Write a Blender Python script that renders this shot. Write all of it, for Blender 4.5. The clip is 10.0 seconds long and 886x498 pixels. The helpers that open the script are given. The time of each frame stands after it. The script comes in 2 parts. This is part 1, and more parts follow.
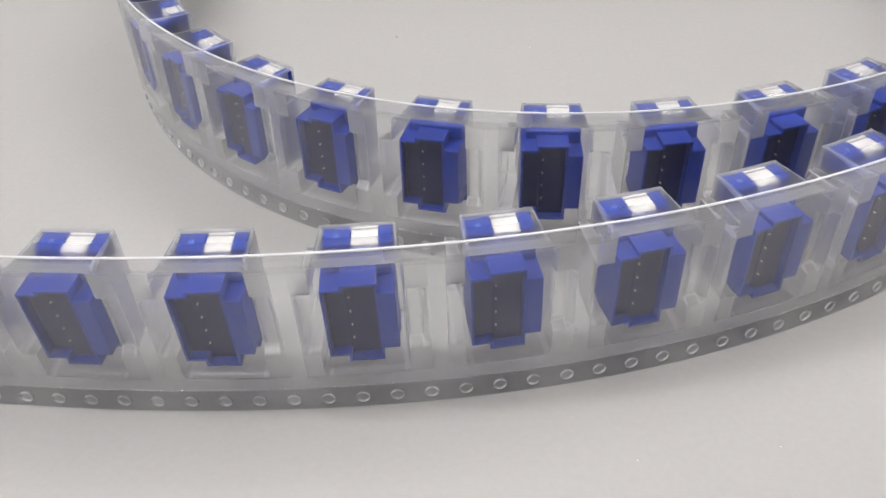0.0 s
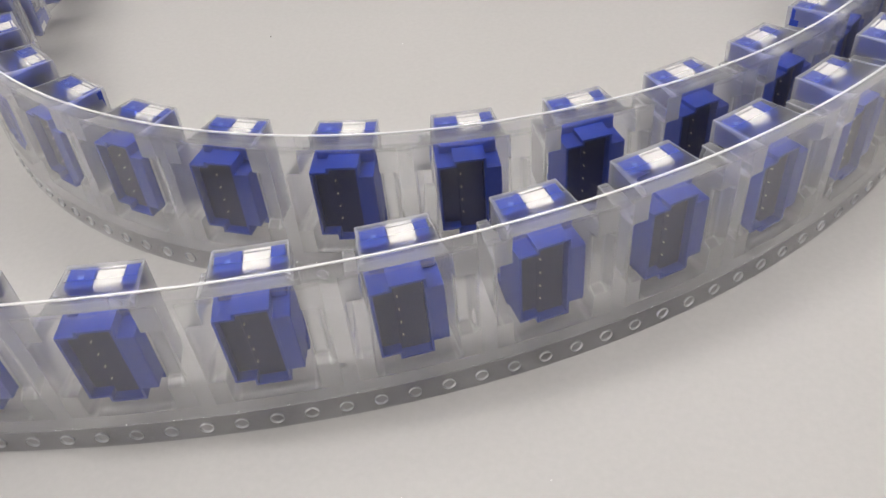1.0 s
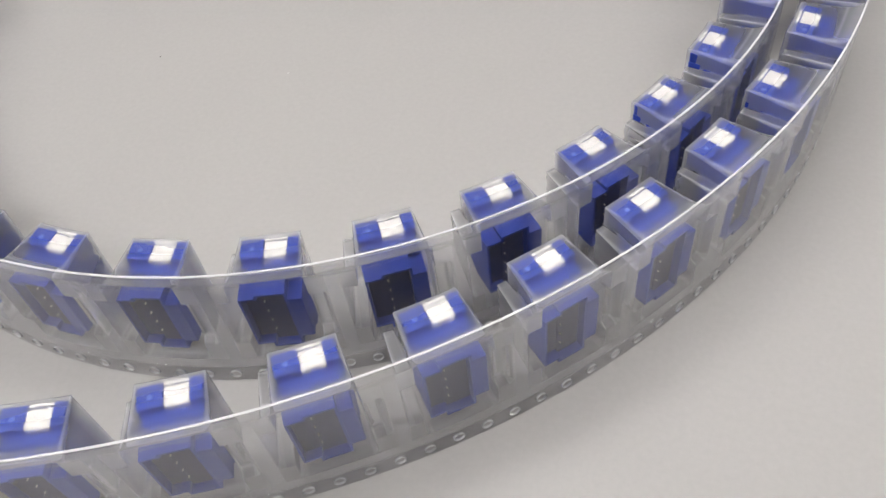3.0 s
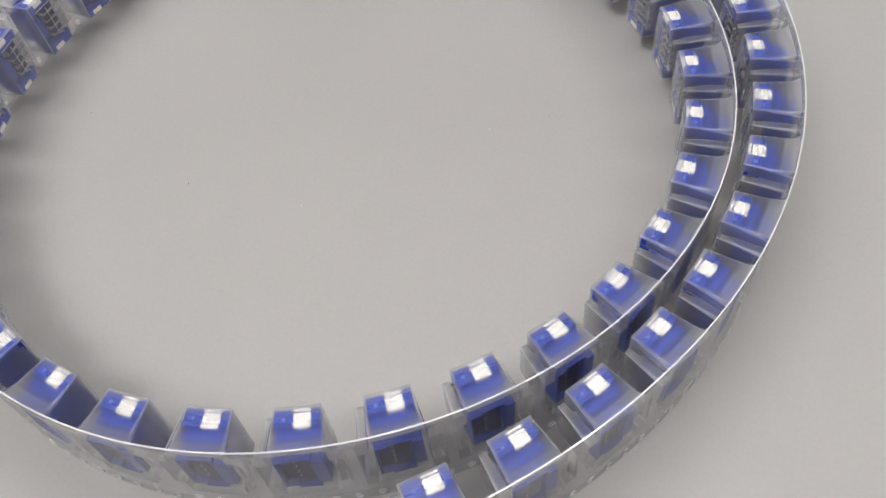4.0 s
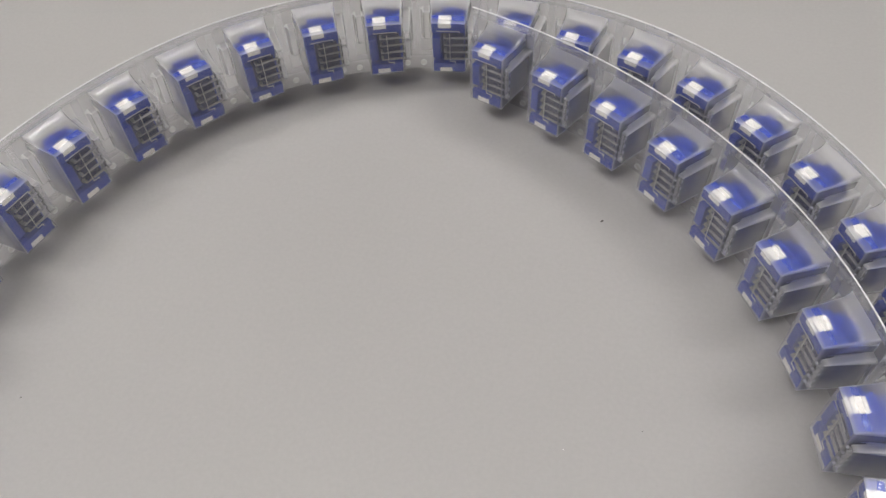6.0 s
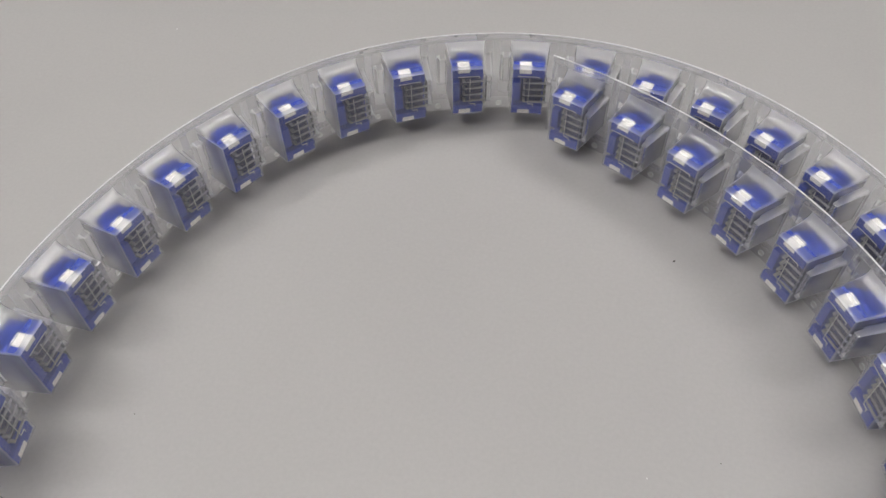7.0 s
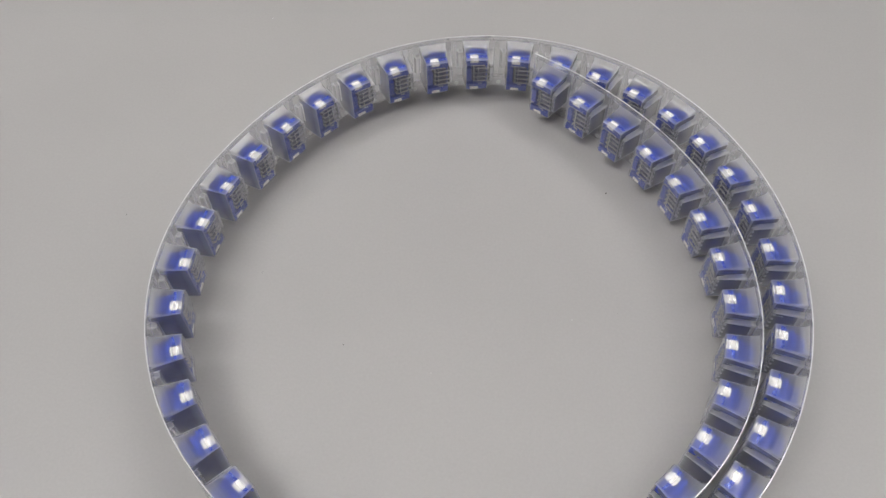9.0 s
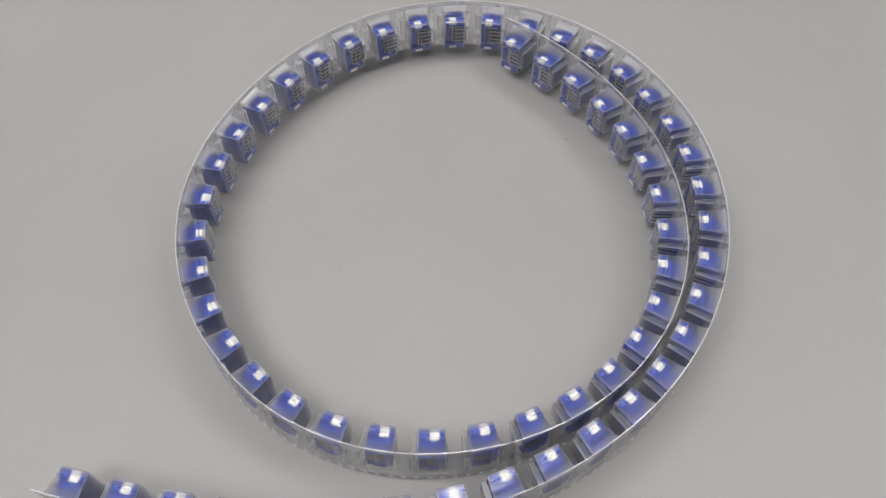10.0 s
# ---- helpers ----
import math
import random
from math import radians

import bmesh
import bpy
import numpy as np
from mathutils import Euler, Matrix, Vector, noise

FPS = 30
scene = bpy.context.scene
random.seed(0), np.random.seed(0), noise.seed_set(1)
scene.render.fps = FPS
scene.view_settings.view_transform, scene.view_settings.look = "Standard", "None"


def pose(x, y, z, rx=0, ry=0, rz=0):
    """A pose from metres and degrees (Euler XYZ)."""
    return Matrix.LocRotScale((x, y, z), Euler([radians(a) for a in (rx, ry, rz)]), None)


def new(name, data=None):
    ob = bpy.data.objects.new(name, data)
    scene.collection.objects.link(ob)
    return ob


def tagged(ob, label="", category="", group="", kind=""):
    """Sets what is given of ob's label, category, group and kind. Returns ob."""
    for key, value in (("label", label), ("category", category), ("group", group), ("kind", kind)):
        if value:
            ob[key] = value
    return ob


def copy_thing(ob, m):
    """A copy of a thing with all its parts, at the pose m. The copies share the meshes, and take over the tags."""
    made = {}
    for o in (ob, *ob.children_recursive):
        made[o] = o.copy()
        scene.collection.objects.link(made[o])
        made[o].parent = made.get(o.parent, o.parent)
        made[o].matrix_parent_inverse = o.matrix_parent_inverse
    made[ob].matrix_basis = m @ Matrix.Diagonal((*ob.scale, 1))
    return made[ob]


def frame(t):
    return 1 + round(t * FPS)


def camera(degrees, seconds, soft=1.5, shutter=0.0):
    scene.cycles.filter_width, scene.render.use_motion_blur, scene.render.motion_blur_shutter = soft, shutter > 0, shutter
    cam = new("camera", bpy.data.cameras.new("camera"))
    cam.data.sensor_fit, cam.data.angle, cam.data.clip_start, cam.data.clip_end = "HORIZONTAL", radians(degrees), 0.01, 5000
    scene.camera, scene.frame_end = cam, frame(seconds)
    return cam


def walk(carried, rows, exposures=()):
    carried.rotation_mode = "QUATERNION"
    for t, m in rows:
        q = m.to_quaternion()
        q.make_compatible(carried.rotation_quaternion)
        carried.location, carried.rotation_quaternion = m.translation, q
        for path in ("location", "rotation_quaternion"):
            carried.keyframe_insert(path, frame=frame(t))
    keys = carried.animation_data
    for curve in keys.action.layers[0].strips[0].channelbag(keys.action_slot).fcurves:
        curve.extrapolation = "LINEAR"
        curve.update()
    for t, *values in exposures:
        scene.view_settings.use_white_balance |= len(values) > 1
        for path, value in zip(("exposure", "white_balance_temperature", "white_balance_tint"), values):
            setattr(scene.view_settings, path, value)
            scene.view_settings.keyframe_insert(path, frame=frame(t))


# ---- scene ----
cam = camera(57.71, 10.0)
PATH = [  # seconds, x, y, z, pitch, roll, yaw
    (0, 0.02573, -0.17351, 0.07467, -40.267, 1.959, 13.629),
    (0.5, 0.03983, -0.16539, 0.07708, -42.020, 3.458, 13.928),
    (1, 0.05198, -0.15988, 0.07620, -42.535, 4.301, 13.637),
    (1.5, 0.06289, -0.15290, 0.07883, -44.929, 5.641, 14.309),
    (2, 0.07248, -0.14639, 0.08016, -46.809, 5.707, 14.646),
    (2.2, 0.07468, -0.14457, 0.08254, -47.483, 5.507, 14.705),
    (3.3, 0.07544, -0.12536, 0.10877, -53.399, 4.787, 16.168),
    (3.5, 0.07480, -0.12287, 0.11826, -54.239, 4.370, 16.085),
    (3.7, 0.07373, -0.12117, 0.12587, -54.677, 4.065, 15.849),
    (4, 0.07453, -0.11875, 0.13744, -54.808, 4.024, 15.851),
    (4.2, 0.07518, -0.11418, 0.14336, -54.888, 3.922, 15.789),
    (4.3, 0.07525, -0.10964, 0.14551, -54.825, 3.812, 15.749),
    (4.5, 0.07348, -0.10109, 0.14510, -54.532, 3.623, 15.531),
    (4.7, 0.07016, -0.09119, 0.14452, -54.226, 3.453, 15.376),
    (5, 0.06363, -0.07572, 0.14111, -54.191, 3.051, 15.168),
    (5.2, 0.06080, -0.07161, 0.14024, -53.888, 2.836, 15.064),
    (5.5, 0.05104, -0.06376, 0.13713, -53.546, 2.176, 15.137),
    (5.7, 0.04454, -0.05745, 0.13396, -53.063, 1.724, 15.118),
    (6, 0.03838, -0.05251, 0.13194, -52.414, 1.501, 15.385),
    (6.2, 0.03590, -0.05274, 0.13321, -51.886, 1.570, 15.894),
    (7.3, 0.01941, -0.06482, 0.14590, -51.362, 0.474, 17.003),
    (7.5, 0.01885, -0.06884, 0.14824, -51.299, 0.622, 17.316),
    (8, 0.02785, -0.08710, 0.17052, -52.387, 0.967, 18.606),
    (8.5, 0.04076, -0.10983, 0.19662, -53.300, 1.211, 19.334),
    (9, 0.04452, -0.12260, 0.21512, -54.910, 0.333, 19.229),
    (9.5, 0.05194, -0.13538, 0.22879, -56.066, 0.200, 19.152),
    (10, 0.05753, -0.15098, 0.24816, -58.106, -0.227, 18.698),
]
EXPOSURES = [(0.0, 0.10, 6400, 11), (1.0, 0.08, 6570, 11), (2.0, 0.06, 6590, 11), (3.5, -0.12, 6470, 11), (5.0, -0.34, 6500, 11), (6.0, -0.35, 6520, 11), (8.0, -0.36, 6380, 11), (9.0, -0.42, 6380, 11), (10.0, -0.45, 6380, 11)]
walk(cam, [(t, pose(x, y, z, 90 + p, r, w)) for t, x, y, z, p, r, w in PATH], EXPOSURES)
MM = 0.001

# ---- world and light ----
world = bpy.data.worlds.new("room_air")
scene.world = world
world.use_nodes = True
world.node_tree.nodes["Background"].inputs[0].default_value = (1.0, 0.98, 0.96, 1)
world.node_tree.nodes["Background"].inputs[1].default_value = 0.05
PANEL_GLOW = 6.6
CEILING = 1.9
# centres of the ceiling lights: x, y, length, width, turn, share of the glow
LIGHTS = [(-1.2, -0.36, 1.2, 0.22, 15, 5.4), (1.25, 0.58, 1.2, 0.8, 15, 1.36), (0.05, 0.7, 1.2, 0.12, 15, 4.3), (-0.4, -0.95, 1.2, 0.6, 15, 1.7)]


# ---- materials ----
def material(name):
    m = bpy.data.materials.new(name)
    m.use_nodes = True
    t = m.node_tree
    t.nodes.clear()
    out = t.nodes.new("ShaderNodeOutputMaterial")
    return m, t, out


def node(t, kind, **values):
    n = t.nodes.new(kind)
    for k, v in values.items():
        n.inputs[k.replace("_", " ")].default_value = v
    return n


def noise_tex(t, scale, detail=3.0, coords="Object"):
    co = t.nodes.new("ShaderNodeTexCoord")
    n = node(t, "ShaderNodeTexNoise", Scale=scale, Detail=detail)
    t.links.new(co.outputs[coords], n.inputs["Vector"])
    return n


def ramp(t, source, stops):
    r = t.nodes.new("ShaderNodeValToRGB")
    while len(r.color_ramp.elements) < len(stops):
        r.color_ramp.elements.new(0.5)
    for e, (p, c) in zip(r.color_ramp.elements, stops):
        e.position, e.color = p, (*c, 1)
    t.links.new(source, r.inputs[0])
    return r


def solid(name, low, high, rough, metal=0.0, grain=900.0, bump=0.15, spec=0.5):
    """An opaque material whose colour drifts between two tones, with fine relief."""
    m, t, out = material(name)
    b = node(t, "ShaderNodeBsdfPrincipled", Roughness=rough, Metallic=metal)
    b.inputs["Specular IOR Level"].default_value = spec
    wide = noise_tex(t, grain / 12, 4.0)
    r = ramp(t, wide.outputs["Fac"], [(0.3, low), (0.7, high)])
    t.links.new(r.outputs[0], b.inputs["Base Color"])
    fine = noise_tex(t, grain, 4.0)
    bp = node(t, "ShaderNodeBump", Strength=bump, Distance=0.00005)
    t.links.new(fine.outputs["Fac"], bp.inputs["Height"])
    t.links.new(bp.outputs[0], b.inputs["Normal"])
    t.links.new(b.outputs[0], out.inputs[0])
    return m


def film(name, tint, haze, colour, rough, gain=0.5, wave=60.0, drawn=False, frost=0.0, sheen=0.09, through_share=0.35, power=3.0):
    """A clear plastic sheet: light passes, a share is scattered milky, and the surface shines."""
    m, t, out = material(name)
    clear = node(t, "ShaderNodeBsdfTransparent", Color=(*tint, 1))
    plain = clear
    if frost:  # a share of the light is spread a little on its way through
        spread = node(t, "ShaderNodeBsdfRefraction", Color=(*tint, 1), Roughness=0.9, IOR=1.2)
        blend = node(t, "ShaderNodeMixShader", Fac=frost)
        t.links.new(clear.outputs[0], blend.inputs[1])
        t.links.new(spread.outputs[0], blend.inputs[2])
        if drawn:
            etch = t.nodes.new("ShaderNodeAttribute")
            etch.attribute_name = "etch"
            share = node(t, "ShaderNodeMath")
            share.operation = "MULTIPLY"
            share.inputs[1].default_value = frost
            t.links.new(etch.outputs["Fac"], share.inputs[0])
            t.links.new(share.outputs[0], blend.inputs[0])
        clear = blend
    milk = node(t, "ShaderNodeBsdfDiffuse", Color=(*colour, 1))
    thru = node(t, "ShaderNodeBsdfTranslucent", Color=(*colour, 1))
    both = node(t, "ShaderNodeMixShader", Fac=through_share)
    t.links.new(milk.outputs[0], both.inputs[1])
    t.links.new(thru.outputs[0], both.inputs[2])
    cloud = noise_tex(t, 140.0, 3.0)
    span = node(t, "ShaderNodeMapRange")
    span.inputs["To Min"].default_value, span.inputs["To Max"].default_value = haze * 0.7, haze * 1.3
    t.links.new(cloud.outputs["Fac"], span.inputs["Value"])
    if drawn:  # formed film's uneven haze, with highlights on creases and roof painted in white
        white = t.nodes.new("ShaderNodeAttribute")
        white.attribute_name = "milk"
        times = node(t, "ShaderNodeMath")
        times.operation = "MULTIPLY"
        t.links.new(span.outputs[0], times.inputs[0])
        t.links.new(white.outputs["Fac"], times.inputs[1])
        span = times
        # dark lines of bent light at the well mouths, painted into the tint
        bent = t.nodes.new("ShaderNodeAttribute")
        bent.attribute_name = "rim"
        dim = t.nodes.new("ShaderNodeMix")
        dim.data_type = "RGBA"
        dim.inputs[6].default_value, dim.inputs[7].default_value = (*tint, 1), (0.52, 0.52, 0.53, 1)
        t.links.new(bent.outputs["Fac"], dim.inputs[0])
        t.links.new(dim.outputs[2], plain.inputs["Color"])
    body = node(t, "ShaderNodeMixShader")
    t.links.new(span.outputs[0], body.inputs[0])
    t.links.new(clear.outputs[0], body.inputs[1])
    t.links.new(both.outputs[0], body.inputs[2])
    gloss = node(t, "ShaderNodeBsdfGlossy", Roughness=rough, Color=(1, 1, 1, 1))
    ripple = noise_tex(t, wave, 2.0)
    bp = node(t, "ShaderNodeBump", Strength=0.5, Distance=0.0006)
    t.links.new(ripple.outputs["Fac"], bp.inputs["Height"])
    t.links.new(bp.outputs[0], gloss.inputs["Normal"])
    fr = node(t, "ShaderNodeLayerWeight", Blend=0.5)
    grow = node(t, "ShaderNodeMath")
    grow.operation = "POWER"
    grow.inputs[1].default_value = power
    t.links.new(fr.outputs["Facing"], grow.inputs[0])
    shine = node(t, "ShaderNodeMath")
    shine.operation = "MULTIPLY_ADD"
    shine.inputs[1].default_value, shine.inputs[2].default_value = gain, sheen
    t.links.new(grow.outputs[0], shine.inputs[0])
    top = node(t, "ShaderNodeMixShader")
    t.links.new(shine.outputs[0], top.inputs[0])
    t.links.new(body.outputs[0], top.inputs[1])
    t.links.new(gloss.outputs[0], top.inputs[2])
    t.links.new(top.outputs[0], out.inputs[0])
    return m


def table_material():
    m, t, out = material("desk_laminate")
    b = node(t, "ShaderNodeBsdfPrincipled", Roughness=0.55)
    b.inputs["Specular IOR Level"].default_value = 0.45
    wide = noise_tex(t, 9.0, 5.0)
    r = ramp(t, wide.outputs["Fac"], [(0.3, (0.415, 0.402, 0.388)), (0.7, (0.45, 0.436, 0.42))])
    fine = noise_tex(t, 1100.0, 5.0)
    r2 = ramp(t, fine.outputs["Fac"], [(0.3, (0.955, 0.955, 0.955)), (0.7, (1, 1, 1))])
    mul = t.nodes.new("ShaderNodeMix")
    mul.data_type, mul.blend_type = "RGBA", "MULTIPLY"
    mul.inputs[0].default_value = 1.0
    t.links.new(r.outputs[0], mul.inputs[6])
    t.links.new(r2.outputs[0], mul.inputs[7])
    t.links.new(mul.outputs[2], b.inputs["Base Color"])
    bp = node(t, "ShaderNodeBump", Strength=0.04, Distance=0.00005)
    t.links.new(fine.outputs["Fac"], bp.inputs["Height"])
    t.links.new(bp.outputs[0], b.inputs["Normal"])
    t.links.new(b.outputs[0], out.inputs[0])
    return m


def glow(name, colour, strength):
    m, t, out = material(name)
    e = node(t, "ShaderNodeEmission", Color=(*colour, 1), Strength=strength)
    t.links.new(e.outputs[0], out.inputs[0])
    return m


DESK = table_material()
WALL = solid("wall_paint", (0.36, 0.355, 0.35), (0.40, 0.395, 0.39), 0.8, grain=40, bump=0.2)
CEIL = solid("ceiling_paint", (0.78, 0.78, 0.77), (0.82, 0.82, 0.81), 0.9, grain=40, bump=0.2)
FLOOR = solid("floor_vinyl", (0.30, 0.29, 0.28), (0.36, 0.35, 0.34), 0.5, grain=60, bump=0.2)
STEEL = solid("painted_steel", (0.75, 0.75, 0.75), (0.8, 0.8, 0.8), 0.4, grain=200)
DIFFUSER = {share: glow("lamp_diffuser", (1.0, 0.98, 0.965), PANEL_GLOW * share) for share in sorted({spec[5] for spec in LIGHTS})}
BLUE = solid("blue_nylon", (0.014, 0.044, 0.36), (0.019, 0.056, 0.41), 0.42, grain=3000, bump=0.25)
# paler blue that paints in the highlight on the ejector boss
PALE_BLUE = solid("highlight_blue_nylon", (0.10, 0.17, 0.62), (0.13, 0.21, 0.68), 0.3, grain=3000, bump=0.2)
TIN = solid("matte_tin", (0.95, 0.925, 0.88), (0.99, 0.965, 0.92), 0.35, metal=0.1, grain=4000, bump=0.3)
PIN = solid("tinned_brass", (0.34, 0.34, 0.37), (0.42, 0.42, 0.45), 0.4, metal=0.6, grain=4000, bump=0.2)
CLEAR = film("clear_tape", (0.98, 0.98, 0.985), 0.22, (0.88, 0.88, 0.94), 0.07, 0.7, sheen=0.06, frost=0.06)
# the clear tape again, tinted darker to paint in contact shade behind the holes
SHADED_BAND = film("shaded_edge_band", (0.76, 0.76, 0.77), 0.10, (0.80, 0.80, 0.80), 0.12, 0.6, sheen=0.06)
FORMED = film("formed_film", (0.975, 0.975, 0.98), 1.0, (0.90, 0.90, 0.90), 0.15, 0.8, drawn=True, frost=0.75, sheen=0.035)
COVER = film("cover_film", (0.97, 0.97, 0.97), 0.06, (0.86, 0.86, 0.92), 0.2, 0.5, sheen=0.04, frost=0.1, through_share=0.6, power=2.0)
SEAL = film("sealed_film", (0.97, 0.97, 0.97), 0.05, (0.85, 0.85, 0.85), 0.14, 0.6, wave=260.0, sheen=0.05)
EDGE_FAINT = film("seal_edge", (0.93, 0.93, 0.93), 0.12, (0.85, 0.85, 0.85), 0.16)
EDGE = film("cut_edge", (0.9, 0.9, 0.9), 0.86, (0.98, 0.98, 0.98), 0.2, through_share=0.12)
PUNCHED = film("punched_rim", (0.5, 0.5, 0.5), 0.7, (0.9, 0.9, 0.9), 0.25, through_share=0.0)
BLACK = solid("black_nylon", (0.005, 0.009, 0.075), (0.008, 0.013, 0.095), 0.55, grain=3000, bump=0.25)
TIP = solid("plated_tip", (0.5, 0.48, 0.44), (0.6, 0.58, 0.52), 0.35, grain=4000)
SPECK = solid("dark_speck", (0.04, 0.035, 0.03), (0.07, 0.06, 0.05), 0.8, grain=3000)
LINT = solid("pale_lint", (0.75, 0.75, 0.74), (0.85, 0.85, 0.84), 0.8, grain=3000)


# ---- building helpers ----
def part(name, bm, mat, parent=None, label="", smooth=False):
    me = bpy.data.meshes.new(name)
    bm.to_mesh(me)
    bm.free()
    for m in mat if isinstance(mat, (list, tuple)) else (mat,):
        me.materials.append(m)
    if smooth:
        me.shade_smooth()
    ob = new(name, me)
    ob.parent = parent
    return tagged(ob, label) if label else ob


def raw(name, verts, faces, mats, slots=None, parent=None, label="", smooth=False):
    me = bpy.data.meshes.new(name)
    me.from_pydata([tuple(v) for v in verts], [], faces)
    for m in mats:
        me.materials.append(m)
    if slots is not None:
        me.polygons.foreach_set("material_index", slots)
    if smooth:
        me.shade_smooth()
    ob = new(name, me)
    ob.parent = parent
    return tagged(ob, label) if label else ob


def box(bm, x0, x1, y0, y1, z0, z1, bevel=0.0, segments=2):
    m = Matrix.LocRotScale(((x0 + x1) / 2, (y0 + y1) / 2, (z0 + z1) / 2), None, (x1 - x0, y1 - y0, z1 - z0))
    made = bmesh.ops.create_cube(bm, size=1.0, matrix=m)["verts"]
    if bevel:
        edges = {e for v in made for e in v.link_edges}
        bmesh.ops.bevel(bm, geom=list(edges), offset=bevel, segments=segments, affect="EDGES", profile=0.5)


def empty(name, m=None):
    ob = new(name)
    ob.empty_display_size = 0.005
    if m is not None:
        ob.matrix_basis = m
    return ob


# ---- the room round the desk ----
def slab(name, x0, x1, y0, y1, z0, z1, mat, label, category, bevel=0.0):
    bm = bmesh.new()
    box(bm, x0, x1, y0, y1, z0, z1, bevel)
    return tagged(part(name, bm, mat), label, category, kind="structure")


slab("tabletop", -0.8, 0.8, -0.55, 0.75, -0.03, 0.0, DESK, "pale grey laminate desk top, smooth and matt", "table top", 0.003)
slab("floor", -2.6, 2.6, -2.6, 2.6, -0.85, -0.75, FLOOR, "grey vinyl floor under the desk", "floor")
slab("ceiling", -2.6, 2.6, -2.6, 2.6, CEILING, CEILING + 0.1, CEIL, "white painted ceiling above the desk", "ceiling")
slab("wall_north", -2.6, 2.6, 2.6, 2.7, -0.85, CEILING + 0.1, WALL, "plain mid-grey painted wall", "wall")
slab("wall_south", -2.6, 2.6, -2.7, -2.6, -0.85, CEILING + 0.1, WALL, "plain mid-grey painted wall", "wall")
slab("wall_east", 2.6, 2.7, -2.7, 2.7, -0.85, CEILING + 0.1, WALL, "plain mid-grey painted wall", "wall")
slab("wall_west", -2.7, -2.6, -2.7, 2.7, -0.85, CEILING + 0.1, WALL, "plain mid-grey painted wall", "wall")


def table_leg(x, y):
    bm = bmesh.new()
    box(bm, x - 0.025, x + 0.025, y - 0.025, y + 0.025, -0.75, -0.03, 0.003)
    tagged(part("table_leg", bm, STEEL), "square white steel leg under the desk top", "table leg", kind="structure")


for leg_x in (-0.75, 0.75):
    for leg_y in (-0.5, 0.7):
        table_leg(leg_x, leg_y)


def ceiling_light(length, width, share):
    lamp = tagged(empty("ceiling_light"), "long narrow white ceiling light with glowing diffuser" if width < 0.3 else "broad flat white ceiling light with glowing diffuser", "ceiling light", "ceiling lights")
    bm = bmesh.new()
    a, b = length / 2, width / 2
    for x0, x1, y0, y1 in ((-a, a, -b, -b + 0.02), (-a, a, b - 0.02, b), (-a, -a + 0.02, -b + 0.02, b - 0.02), (a - 0.02, a, -b + 0.02, b - 0.02)):
        box(bm, x0, x1, y0, y1, -0.05, 0.0)
    part("frame", bm, STEEL, lamp)
    bm = bmesh.new()
    box(bm, -a + 0.02, a - 0.02, -b + 0.02, b - 0.02, -0.042, -0.03)
    part("diffuser", bm, DIFFUSER[share], lamp, "glowing white diffuser")
    return lamp


for lx, ly, ln, wd, turn, share in LIGHTS:
    ceiling_light(ln, wd, share).matrix_basis = pose(lx, ly, CEILING, 0, 0, turn)

# ---- the line of the tape ----
PITCH = 16.0 * MM
COUNT = 60
BEND = [7.24, 6.79, 8.39, 10.51, 10.95, 12.41, 12.24, 10.93, 10.48, 12.49, 12.36, 11.25, 11.5, 10.62, 7.42, 9.29, 11.78, 10.7, 12.21, 12.27, 9.67, 9.58, 9.95, 9.16, 9.04, 7.92, 7.19, 6.22, 4.68, 3.32, 2.34, 1.37]  # bends of the tape, 1/m, every second pocket
START = (-0.00564, 0.09565, -0.19017)  # place and heading of the tape one pocket before the first
LEAN = [1.44, 0.95, 0.73, 1.5, 0.79, 2.14, -0.72, -0.36, 0.93, 2.08, 0.93, 0.62, 1.04, 0.02, -0.59, -0.94]  # degrees by which the tape leans inwards, at even steps along it
SUB = 16
steps = np.arange(-1.0, COUNT + 1.0, 1 / SUB)
bends = np.interp(steps, np.arange(len(BEND)) * 2.0 - 1.0, BEND)
heading = START[2] - np.concatenate([[0], np.cumsum((bends[1:] + bends[:-1]) / 2 * PITCH / SUB)])
mid = (heading[1:] + heading[:-1]) / 2
line_x = START[0] + np.concatenate([[0], np.cumsum(np.cos(mid) * PITCH / SUB)])
line_y = START[1] + np.concatenate([[0], np.cumsum(np.sin(mid) * PITCH / SUB)])


def lean_at(n):
    return np.radians(np.interp(n, np.linspace(-1.0, COUNT + 1.0, len(LEAN)), LEAN))


def on_tape(n, v, z):
    """World places of points n pockets along the tape, v metres towards the inside of the coil and z up."""
    x, y, h = np.interp(n, steps, line_x), np.interp(n, steps, line_y), np.interp(n, steps, heading)
    a = lean_at(n)
    inward, up = v * np.cos(a) + z * np.sin(a), z * np.cos(a) - v * np.sin(a)
    return np.stack([x + np.sin(h) * inward, y - np.cos(h) * inward, np.broadcast_to(up, np.shape(x))], -1)


def pocket_pose(n):
    """The pose of a thing in pocket n: x along the tape, y towards the inside of the coil."""
    x, y, h = np.interp(n, steps, line_x), np.interp(n, steps, line_y), np.interp(n, steps, heading)
    return pose(x, y, 0, -math.degrees(lean_at(n)), 0, math.degrees(h) + 180)


# ---- carrier tape ----
TAPE_W = 24.0
# wells pressed into the tape, in mm: u0, u1, z0, z1, depth, corner
WELL = (-5.65, 4.2, 5.75, 21.05, 9.05, 0.7)
FOOT_WELL = (-7.5, -4.9, 9.3, 18.4, 8.6, 0.6)
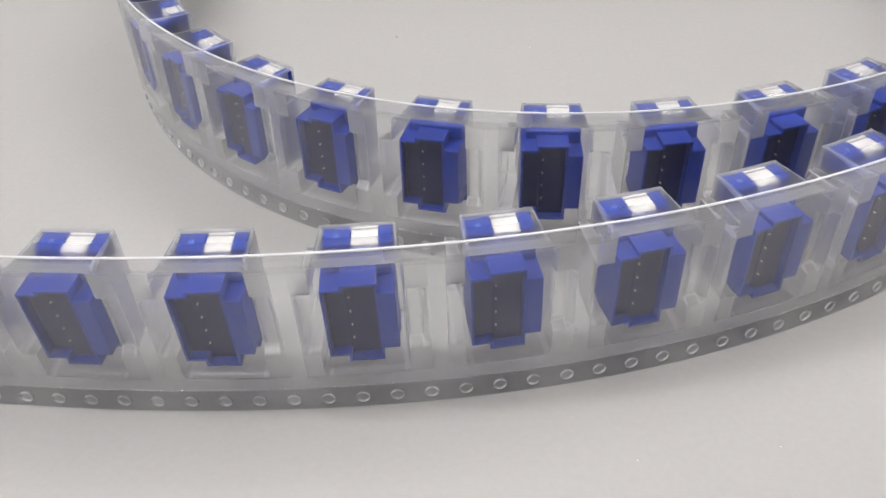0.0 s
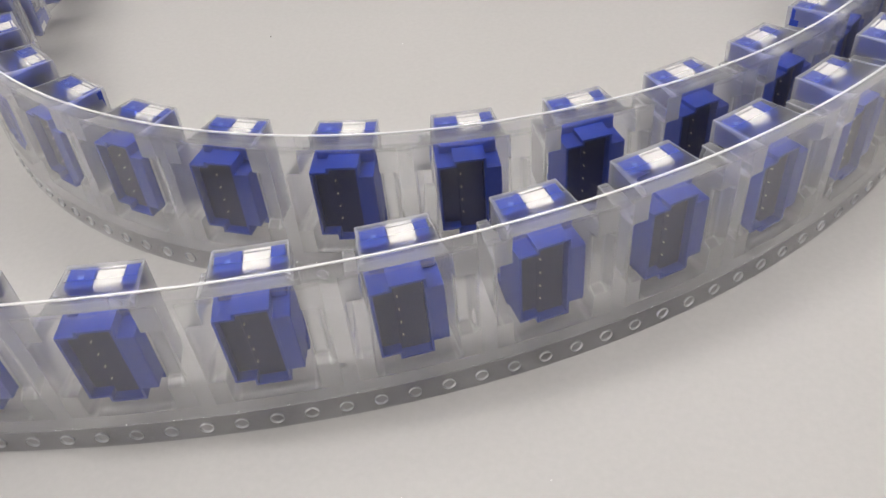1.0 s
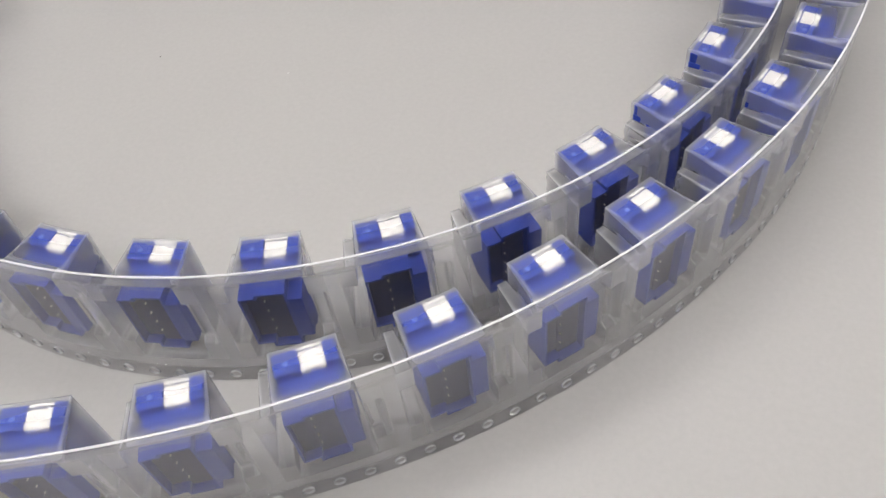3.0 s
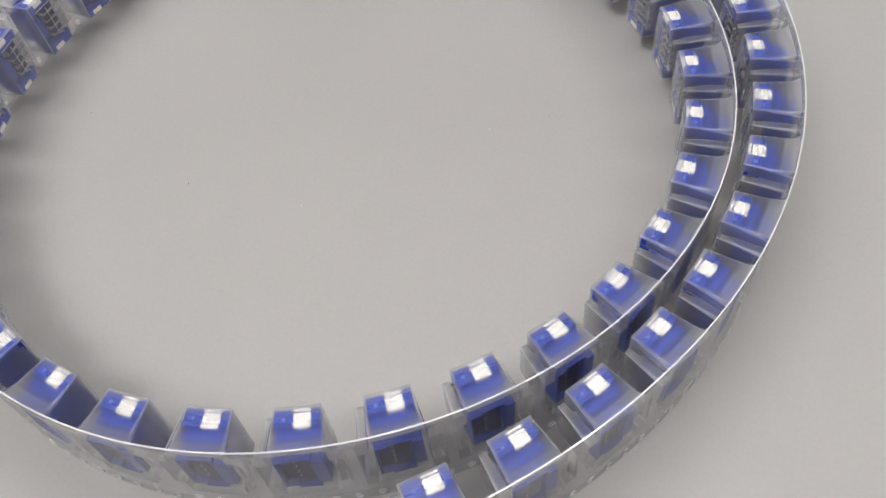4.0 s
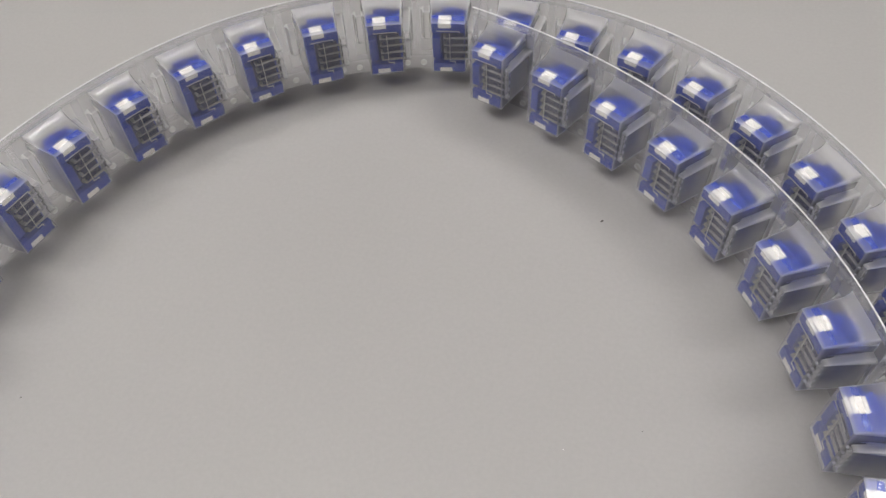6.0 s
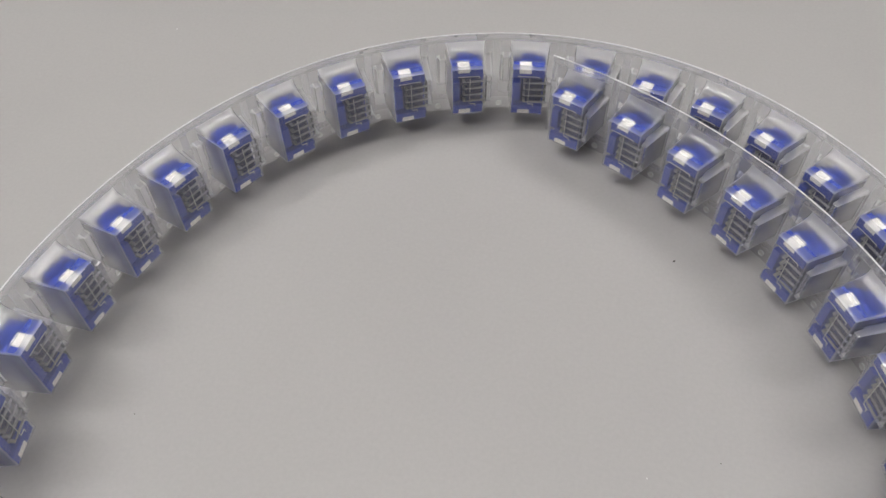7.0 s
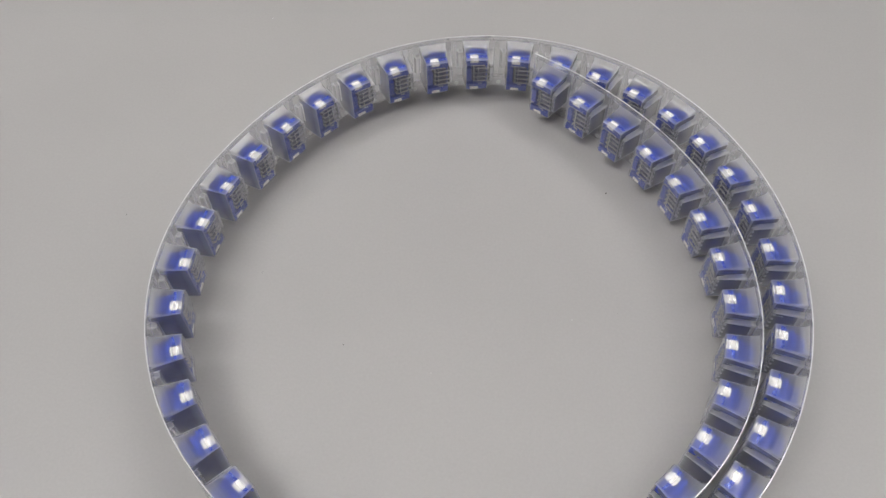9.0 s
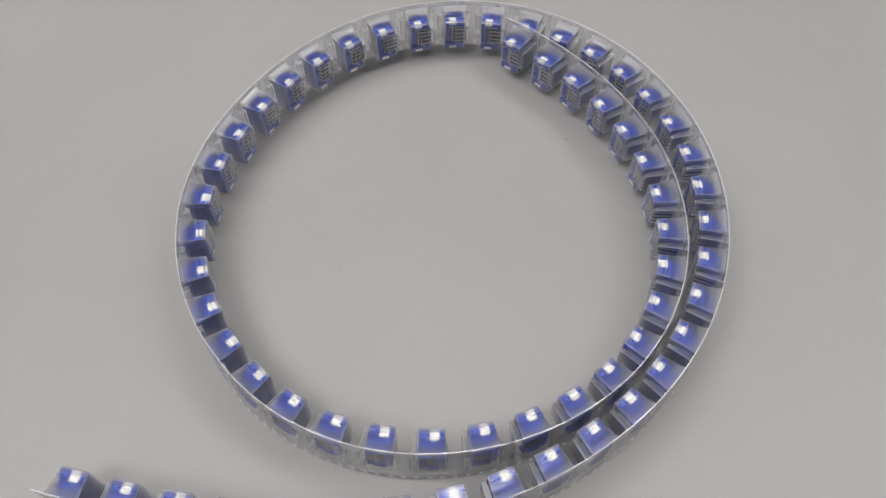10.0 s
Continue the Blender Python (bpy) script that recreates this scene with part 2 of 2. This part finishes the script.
SIDE_WELL = (3.6, 6.4, 9.4, 18.4, 1.5, 0.6)


FLARE_UP, FLARE_IN = 0.9, 4.0  # the roof of a well sweeps up towards its mouth


def press(u, z, well):
    u0, u1, z0, z1, depth, corner = well
    qx = np.abs(u - (u0 + u1) / 2) - ((u1 - u0) / 2 - corner)
    qz = np.abs(z - (z0 + z1) / 2) - ((z1 - z0) / 2 - corner)
    d = corner - np.hypot(np.maximum(qx, 0), np.maximum(qz, 0)) - np.minimum(np.maximum(qx, qz), 0)
    wall = np.clip((d - 0.03) / 0.57, 0, 1) * (depth - 0.5)
    bend = np.clip((d - 0.56) / 0.5, 0, 1)
    return wall + 0.5 * np.sqrt(1 - (1 - bend) ** 2)


def relief(u, z):
    """Depth of the tape's relief in mm."""
    main = press(u, z, WELL)
    def rib(u0, u1, z0, z1):
        edge = np.minimum(np.minimum(u - u0, u1 - u), np.minimum(z - z0, z1 - z))
        return np.clip(edge / 0.06, 0, 1)

    ribs = np.maximum.reduce([rib(-1.2, -1.0, 10.0, 17.9), rib(-2.6, -1.0, 9.8, 10.0), rib(-2.6, -2.4, 9.2, 10.0), rib(-3.7, 2.3, 18.4, 18.6), rib(-3.7, -3.5, 17.9, 18.6)])
    main = main + np.where(main > 8.9, 0.16 * ribs, 0)
    rise = np.linspace(0, FLARE_IN, 40)
    curve = WELL[3] - 0.03 - 0.57 * rise / 8.55 + FLARE_UP * (1 - rise / FLARE_IN) ** 2
    flare = np.interp(z, curve[::-1], rise[::-1], left=FLARE_IN, right=0.0)
    side = np.clip(np.minimum(u - WELL[0] - 0.1, WELL[1] - 0.1 - u) / 0.9, 0, 1)
    main = np.maximum(main, np.where(z > 20.6, flare, 0) * np.sqrt(1 - (1 - side) ** 2))
    foot = press(u, z, FOOT_WELL) * (1 + 0.015 * np.cos((z - 10.25) * math.pi))
    return np.maximum(np.maximum(main, foot), press(u, z, SIDE_WELL))


def grid_lines(lo, hi, step, walls, extra):
    lines = list(np.arange(lo, hi + 1e-6, step)) + list(extra)
    for w, inward in walls:
        lines += [w + inward * k for k in (-0.1, 0.0, 0.03, 0.15, 0.3, 0.45, 0.56, 0.6, 0.66, 0.74, 0.85, 1.06)]
    lines = sorted(x for x in lines if lo - 1e-6 <= x <= hi + 1e-6)
    kept = [lines[0]]
    for x in lines[1:]:
        if x - kept[-1] > 0.018:
            kept.append(x)
    kept[-1] = hi
    return np.array(kept)


U = grid_lines(-8.0, 8.0, 0.8, [(-5.65, 1), (4.2, -1), (-7.5, 1), (-4.9, -1), (6.5, -1), (3.6, 1)], [-1.2, -1.14, -1.06, -1.0, -2.6, -2.54, -2.46, -2.4, -3.7, -3.64, -3.56, -3.5, 2.24, 2.3])
Z = grid_lines(3.5, TAPE_W, 0.82, [(5.75, 1), (21.05, -1), (9.3, 1), (18.4, -1)], [9.2, 9.26, 9.8, 9.86, 9.94, 10.0, 17.84, 17.9, 18.4, 18.46, 18.54, 18.6] + [10.25 + k * 0.5 for k in range(14)] + [20.76 + k * 0.055 for k in range(21)])
UU, ZZ = np.meshgrid(U, Z, indexing="ij")
DEPTH = relief(UU, ZZ)
nu, nz = UU.shape
QUADS = np.array([(i * nz + j, (i + 1) * nz + j, (i + 1) * nz + j + 1, i * nz + j + 1) for i in range(nu - 1) for j in range(nz - 1)])
mid_u = (U[:-1] + U[1:]) / 2
mid_z = (Z[:-1] + Z[1:]) / 2
IN_WELL = ((mid_u[:, None] > -7.7) & (mid_u[:, None] < 6.7) & (mid_z[None, :] > 5.6) & (mid_z[None, :] < 21.95)).ravel()


def inset(u, z, well):
    """Distance in mm from a well's rim, growing inwards."""
    u0, u1, z0, z1, depth, corner = well
    qx = np.abs(u - (u0 + u1) / 2) - ((u1 - u0) / 2 - corner)
    qz = np.abs(z - (z0 + z1) / 2) - ((z1 - z0) / 2 - corner)
    return corner - np.hypot(np.maximum(qx, 0), np.maximum(qz, 0)) - np.minimum(np.maximum(qx, qz), 0), (qx > -0.15) & (qz > -0.15)


def haze_and_glints(u, z, depth):
    """Share of milky white in the formed film, with roof glare and crease highlights painted in."""
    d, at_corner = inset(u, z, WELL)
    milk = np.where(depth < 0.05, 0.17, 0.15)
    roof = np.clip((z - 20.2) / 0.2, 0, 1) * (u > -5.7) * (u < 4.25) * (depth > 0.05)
    # roof glare, then glints on bends, corners and ribs, painted as extra white
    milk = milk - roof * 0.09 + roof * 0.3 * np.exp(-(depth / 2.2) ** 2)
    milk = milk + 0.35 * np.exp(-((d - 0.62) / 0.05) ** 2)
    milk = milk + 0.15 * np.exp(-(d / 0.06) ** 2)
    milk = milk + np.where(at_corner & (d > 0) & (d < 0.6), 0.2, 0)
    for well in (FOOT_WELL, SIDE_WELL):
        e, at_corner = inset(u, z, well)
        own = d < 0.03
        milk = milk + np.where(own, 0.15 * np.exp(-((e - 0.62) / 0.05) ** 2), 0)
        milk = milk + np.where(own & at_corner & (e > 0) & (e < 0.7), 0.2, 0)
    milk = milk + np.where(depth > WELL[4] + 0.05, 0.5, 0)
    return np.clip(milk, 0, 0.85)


def mouth_darkening(u, z, depth):
    """Dark lines painted at a well's mouth, for light the sharply turned film bends away."""
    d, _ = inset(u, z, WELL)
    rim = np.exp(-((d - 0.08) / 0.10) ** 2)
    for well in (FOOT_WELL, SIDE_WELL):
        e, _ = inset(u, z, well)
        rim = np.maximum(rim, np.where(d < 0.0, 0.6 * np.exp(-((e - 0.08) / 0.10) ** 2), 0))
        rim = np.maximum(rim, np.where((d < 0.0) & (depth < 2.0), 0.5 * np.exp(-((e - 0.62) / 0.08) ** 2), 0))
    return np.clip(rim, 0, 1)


ROOFING = 0.22 + 0.78 * np.clip((6.5 - DEPTH) / 3.0, 0, 1)
ETCH = np.where(DEPTH > 8.3, 0.1, np.where(DEPTH < 0.05, 0.3, np.where((DEPTH < 1.6) & (UU > 4.2), 0.25, np.where(ZZ > 20.2, ROOFING, 0.7)))).ravel()[np.unique(QUADS[IN_WELL])].astype(np.float32)
MOUTH_DARK = mouth_darkening(UU, ZZ, DEPTH).ravel()[np.unique(QUADS[IN_WELL])].astype(np.float32)
GLINT_HAZE = haze_and_glints(UU, ZZ, DEPTH).ravel()[np.unique(QUADS[IN_WELL])].astype(np.float32)

tape = tagged(empty("carrier_tape", pose(0, 0, 0)), "clear embossed plastic carrier tape standing coiled on its edge", "carrier tape")


def compact(verts, quads):
    used, back = np.unique(quads, return_inverse=True)
    return verts[used], back.reshape(quads.shape)


strip_v, strip_f, strip_m, strip_n = [], [], [], 0


def add_strip(verts, faces, slot):
    global strip_n
    strip_v.append(verts)
    strip_f.extend([tuple(int(k) + strip_n for k in f) for f in faces])
    strip_m.extend([slot] * len(faces))
    strip_n += len(verts)


RING = 24
# one 4 mm stretch of the edge band with its sprocket hole, in mm round the hole
hole_pts, hole_faces = [], []
for k in range(RING):
    a = 2 * math.pi * k / RING
    ca, sa = math.cos(a), math.sin(a)
    reach = 1 / max(abs(ca) / 2.0, abs(sa) / 1.75)
    hole_pts += [(0.75 * ca, 0.75 * sa), (0.92 * ca, 0.92 * sa), (reach * ca, reach * sa)]
for k in range(RING):
    j = (k + 1) % RING
    for r in (0, 1):
        hole_faces.append((k * 3 + r, k * 3 + r + 1, j * 3 + r + 1, j * 3 + r))
hole_pts = np.array(hole_pts)
corner_ks = [min(range(RING), key=lambda k: abs(math.degrees(math.atan2(s1 * 1.75, s0 * 2.0)) % 360 - 360 * k / RING)) for s0, s1 in ((1, 1), (-1, 1), (-1, -1), (1, -1))]
for k, (s0, s1) in zip(corner_ks, ((1, 1), (-1, 1), (-1, -1), (1, -1))):
    hole_pts[k * 3 + 2] = (2.0 * s0, 1.75 * s1)

for n in range(COUNT):
    world_v = on_tape(n - UU.ravel() / 16, DEPTH.ravel() * MM, ZZ.ravel() * MM)
    v, q = compact(world_v, QUADS[IN_WELL])
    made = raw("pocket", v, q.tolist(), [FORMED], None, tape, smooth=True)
    made.data.attributes.new("milk", "FLOAT", "POINT").data.foreach_set("value", GLINT_HAZE)
    made.data.attributes.new("etch", "FLOAT", "POINT").data.foreach_set("value", ETCH)
    made.data.attributes.new("rim", "FLOAT", "POINT").data.foreach_set("value", MOUTH_DARK)
    v, q = compact(world_v, QUADS[~IN_WELL])
    add_strip(v, q, 0)
    for h in range(4):
        hu = -5.71 + 4 * h
        add_strip(on_tape(n - (hole_pts[:, 0] + hu) / 16, 0.0, (hole_pts[:, 1] + 1.75) * MM), hole_faces, 2)
        ring = np.arange(RING) * 2 * math.pi / RING
        rim = [on_tape(n - (hu + r * np.cos(ring)) / 16, d * MM, (1.75 + r * np.sin(ring)) * MM) for r, d in ((0.75, -0.15), (0.75, 0.15), (0.78, 0.15), (0.78, -0.15))]
        faces = [(a * RING + k, a * RING + (k + 1) % RING, b * RING + (k + 1) % RING, b * RING + k) for a, b in ((0, 1), (1, 2), (2, 3), (3, 0)) for k in range(RING)]
        add_strip(np.concatenate(rim), faces, 3)

along = np.arange(-0.5, COUNT - 0.5 + 1e-6, 0.125)


def bead(z0, z1, half, slot):
    """A thin solid edge along the whole tape."""
    loops = [on_tape(along, v * MM, z * MM) for v, z in ((-half, z0), (half, z0), (half, z1), (-half, z1))]
    m = len(along)
    faces = [(a * m + k, a * m + k + 1, b * m + k + 1, b * m + k) for a, b in ((0, 1), (1, 2), (2, 3), (3, 0)) for k in range(m - 1)]
    add_strip(np.concatenate(loops), faces, slot)


bead(TAPE_W - 0.08, TAPE_W + 0.06, 0.13, 1)
raw("strip", np.concatenate(strip_v), strip_f, [CLEAR, EDGE, SHADED_BAND, PUNCHED], strip_m, tape, "clear flat edge bands with a row of sprocket holes", smooth=False)

cz = np.array([3.9, 4.1, 6.0, 9.0, 13.0, 17.0, 20.0, 22.3, 22.5])
cn, czz = np.meshgrid(np.arange(-0.5, COUNT - 0.5 + 1e-6, 0.0625), cz, indexing="ij")
sag = 0.05 * np.sin(cn * 2 * math.pi) * np.sin((czz - 4) / 18.5 * math.pi)
cover_v = on_tape(cn.ravel(), (-0.14 + sag.ravel()) * MM, czz.ravel() * MM)
k9 = len(cz)
cover_f = [(i * k9 + j, (i + 1) * k9 + j, (i + 1) * k9 + j + 1, i * k9 + j + 1) for i in range(cn.shape[0] - 1) for j in range(k9 - 1)]
cover_v, cover_m = [cover_v], [0] * len(cover_f)
# its lower cut edge
base = len(cover_v[0])
loops = [on_tape(along, v * MM, z * MM) for v, z in ((-0.18, 3.9), (-0.12, 3.9), (-0.12, 3.95), (-0.18, 3.95))]
m = len(along)
cover_f += [(base + a * m + k, base + a * m + k + 1, base + b * m + k + 1, base + b * m + k) for a, b in ((0, 1), (1, 2), (2, 3), (3, 0)) for k in range(m - 1)]
cover_m += [1] * (4 * (m - 1))
cover_v.append(np.concatenate(loops))
raw("cover_tape", np.concatenate(cover_v), cover_f, [COVER, EDGE_FAINT], cover_m, tape, "hazy clear cover film sealing the pockets", smooth=True)

# the band where the cover film is sealed to the tape, a little crinkled along its lower edge
seal_n, seal_z = np.meshgrid(np.arange(-0.5, COUNT - 0.5 + 1e-6, 0.03125), np.array([0.0, 0.12, 0.5, 1.0]), indexing="ij")
wander = 21.55 + 0.10 * np.sin(seal_n * 9.1) + 0.07 * np.sin(seal_n * 23.7 + 1.0)
seal_v = on_tape(seal_n.ravel(), (-0.2 - 0.05 * np.sin(seal_n * 14.3) * (1 - seal_z)).ravel() * MM, (wander + (23.6 - wander) * seal_z).ravel() * MM)
seal_f = [(i * 4 + j, (i + 1) * 4 + j, (i + 1) * 4 + j + 1, i * 4 + j + 1) for i in range(seal_n.shape[0] - 1) for j in range(3)]
raw("seal_band", seal_v, seal_f, [SEAL, EDGE_FAINT], [1 if k % 3 == 0 else 0 for k in range(len(seal_f))], tape, "hazy sealed band along the cover film", smooth=True)


# ---- connectors ----
MID = 13.25


def cup(bm, outline, inside, y0, y_floor, y1):
    """A hollow prism, open at y0, with its floor at y_floor and its back at y1."""
    rings = [[bm.verts.new((x, y, z)) for x, z in line] for line, y in ((outline, y0), (outline, y1), (inside, y0), (inside, y_floor))]
    n = len(outline)
    for a, b in ((0, 1), (0, 2), (2, 3)):
        for k in range(n):
            bm.faces.new((rings[a][k], rings[a][(k + 1) % n], rings[b][(k + 1) % n], rings[b][k]))
    bm.faces.new(rings[1])
    bm.faces.new(rings[3])


def housing_mesh():
    bm = bmesh.new()
    outline = [(-4.75, 8.3), (-2.65, 8.3), (-2.65, 7.4), (1.25, 7.4), (1.25, 18.8), (-2.65, 18.8), (-2.65, 18.2), (-4.75, 18.2)]
    inside = [(-4.48, 8.57), (-2.38, 8.57), (-2.38, 7.67), (0.98, 7.67), (0.98, 18.53), (-2.38, 18.53), (-2.38, 17.93), (-4.48, 17.93)]
    cup(bm, outline, inside, 0.5, 5.5, 6.05)
    box(bm, 1.2, 3.1, 0.5, 6.4, 9.1, 17.4, 0.15)
    box(bm, 1.2, 3.05, 6.3, 8.5, 10.4, 16.1, 0.15)
    for s in (1, -1):
        def span(a, b):
            lo, hi = MID + s * a, MID + s * b
            return (lo, hi) if lo < hi else (hi, lo)
        box(bm, -4.4, -1.4, 5.5, 8.5, *span(5.3, 7.02), 0.15)
        box(bm, 1.6, 3.1, 5.5, 8.5, *span(5.6, 7.02), 0.15)
        box(bm, -1.45, 1.7, 5.5, 8.45, *span(5.3, 6.55), 0.05)
        box(bm, -4.2, 2.9, 3.4, 5.6, *span(4.2, 6.1), 0.25)
        box(bm, -2.6, 1.3, 5.9, 8.5, *span(4.5, 5.6), 0.08)
        box(bm, 1.2, 3.05, 7.5, 8.5, *span(4.4, 5.75), 0.08)
        box(bm, -4.5, -2.5, 5.9, 8.5, *span(4.4, 5.4), 0.08)
    bmesh.ops.scale(bm, vec=(MM, MM, MM), verts=bm.verts[:])
    bmesh.ops.recalc_face_normals(bm, faces=bm.faces[:])
    return bm


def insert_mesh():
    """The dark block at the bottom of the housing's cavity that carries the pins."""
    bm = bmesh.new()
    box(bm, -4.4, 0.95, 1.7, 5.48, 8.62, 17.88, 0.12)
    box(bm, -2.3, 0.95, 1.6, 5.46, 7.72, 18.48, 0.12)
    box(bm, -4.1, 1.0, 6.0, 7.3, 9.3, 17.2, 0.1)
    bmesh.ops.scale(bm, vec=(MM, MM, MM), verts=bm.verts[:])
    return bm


def mark_mesh():
    """The small round boss left by the mould's ejector."""
    bm = bmesh.new()
    bmesh.ops.create_cone(bm, cap_ends=True, segments=20, radius1=0.36 * MM, radius2=0.28 * MM, depth=0.1 * MM, matrix=Matrix.Translation((-2.9 * MM, 6.9 * MM, (MID + 7.05) * MM)))
    return bm


def tab_mesh(s):
    bm = bmesh.new()
    top = MID + s * 6.94
    z0, z1 = sorted((top, top - s * 0.28))
    box(bm, -1.32, 1.56, 5.4, 7.88, z0, z1, 0.06)
    box(bm, -1.32, 1.56, 8.1, 8.34, z0, z1, 0.04)
    z0, z1 = sorted((top, top - s * 1.2))
    box(bm, -1.32, 1.56, 8.3, 8.52, z0, z1, 0.06)
    z0, z1 = sorted((top, top - s * 1.65))
    box(bm, -1.32, 1.56, 5.36, 5.6, z0, z1, 0.06)
    bmesh.ops.scale(bm, vec=(MM, MM, MM), verts=bm.verts[:])
    return bm


def pin_mesh(z):
    bm = bmesh.new()
    box(bm, -1.97, -1.83, 1.3, 5.7, z - 0.07, z + 0.07, 0.02, 1)
    for f in bm.faces:
        f.material_index = 1
    box(bm, -1.5, 0.5, 8.5, 8.76, z - 0.12, z + 0.12, 0.05)
    box(bm, -5.1, -1.4, 8.35, 8.8, z - 0.2, z + 0.2, 0.1)
    box(bm, -0.1, 0.5, 6.0, 8.5, z - 0.25, z + 0.25)
    bmesh.ops.scale(bm, vec=(MM, MM, MM), verts=bm.verts[:])
    return bm


def connector():
    thing = tagged(empty("connector"), "blue plastic four-pin connector with tinned tabs, in a tape pocket", "connector", "connectors in the carrier tape")
    part("housing", housing_mesh(), BLUE, thing)
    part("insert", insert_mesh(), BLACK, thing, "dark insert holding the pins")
    part("ejector_mark", mark_mesh(), PALE_BLUE, thing, "small round paler blue boss")
    for s in (1, -1):
        part("solder_tab", tab_mesh(s), TIN, thing, "white tinned metal tab")
    for k in range(4):
        part("pin", pin_mesh(MID - 3 + 2 * k), (PIN, TIP), thing, "silver metal pin")
    return thing


model = connector()
model.matrix_basis = pocket_pose(0)
rng = random.Random(4)
for n in range(1, COUNT):
    jolt = pose(rng.uniform(-0.12, 0.12) * MM, rng.uniform(-0.1, 0.1) * MM, rng.uniform(-0.1, 0.1) * MM, 0, rng.uniform(-0.6, 0.6), rng.uniform(-0.6, 0.6))
    copy_thing(model, pocket_pose(n) @ jolt)


# ---- crumbs on the desk ----
def crumb(name, x, y, size, mat, label, seed):
    r = random.Random(seed)
    bm = bmesh.new()
    bmesh.ops.create_icosphere(bm, subdivisions=1, radius=size)
    for v in bm.verts:
        v.co *= r.uniform(0.6, 1.2)
        v.co.z *= 0.5
        v.co.x *= 1.5
    low = min(v.co.z for v in bm.verts)
    ob = part(name, bm, mat)
    ob.matrix_basis = pose(x, y, -low, 0, 0, r.uniform(0, 180))
    tagged(ob, label, "crumb")


DARK, PALE = "tiny dark crumb lying on the desk", "tiny pale lint fleck lying on the desk"
CRUMBS = [(0.0387, 0.0598, 0.27, 1), (-0.0233, -0.0235, 0.16, 1), (-0.0581, -0.0079, 0.12, 1), (0.0527, 0.0142, 0.1, 1), (-0.1122, -0.0017, 0.16, 1),
          (0.0399, 0.0074, 0.11, 0), (0.0049, -0.0237, 0.12, 0), (-0.1105, 0.106, 0.2, 0), (0.0467, -0.1137, 0.08, 0), (0.0316, -0.1188, 0.08, 0)]
for number, (cx, cy, size, dark) in enumerate(CRUMBS):
    crumb("crumb" if dark else "lint_fleck", cx, cy, size * MM, SPECK if dark else LINT, DARK if dark else PALE, number)
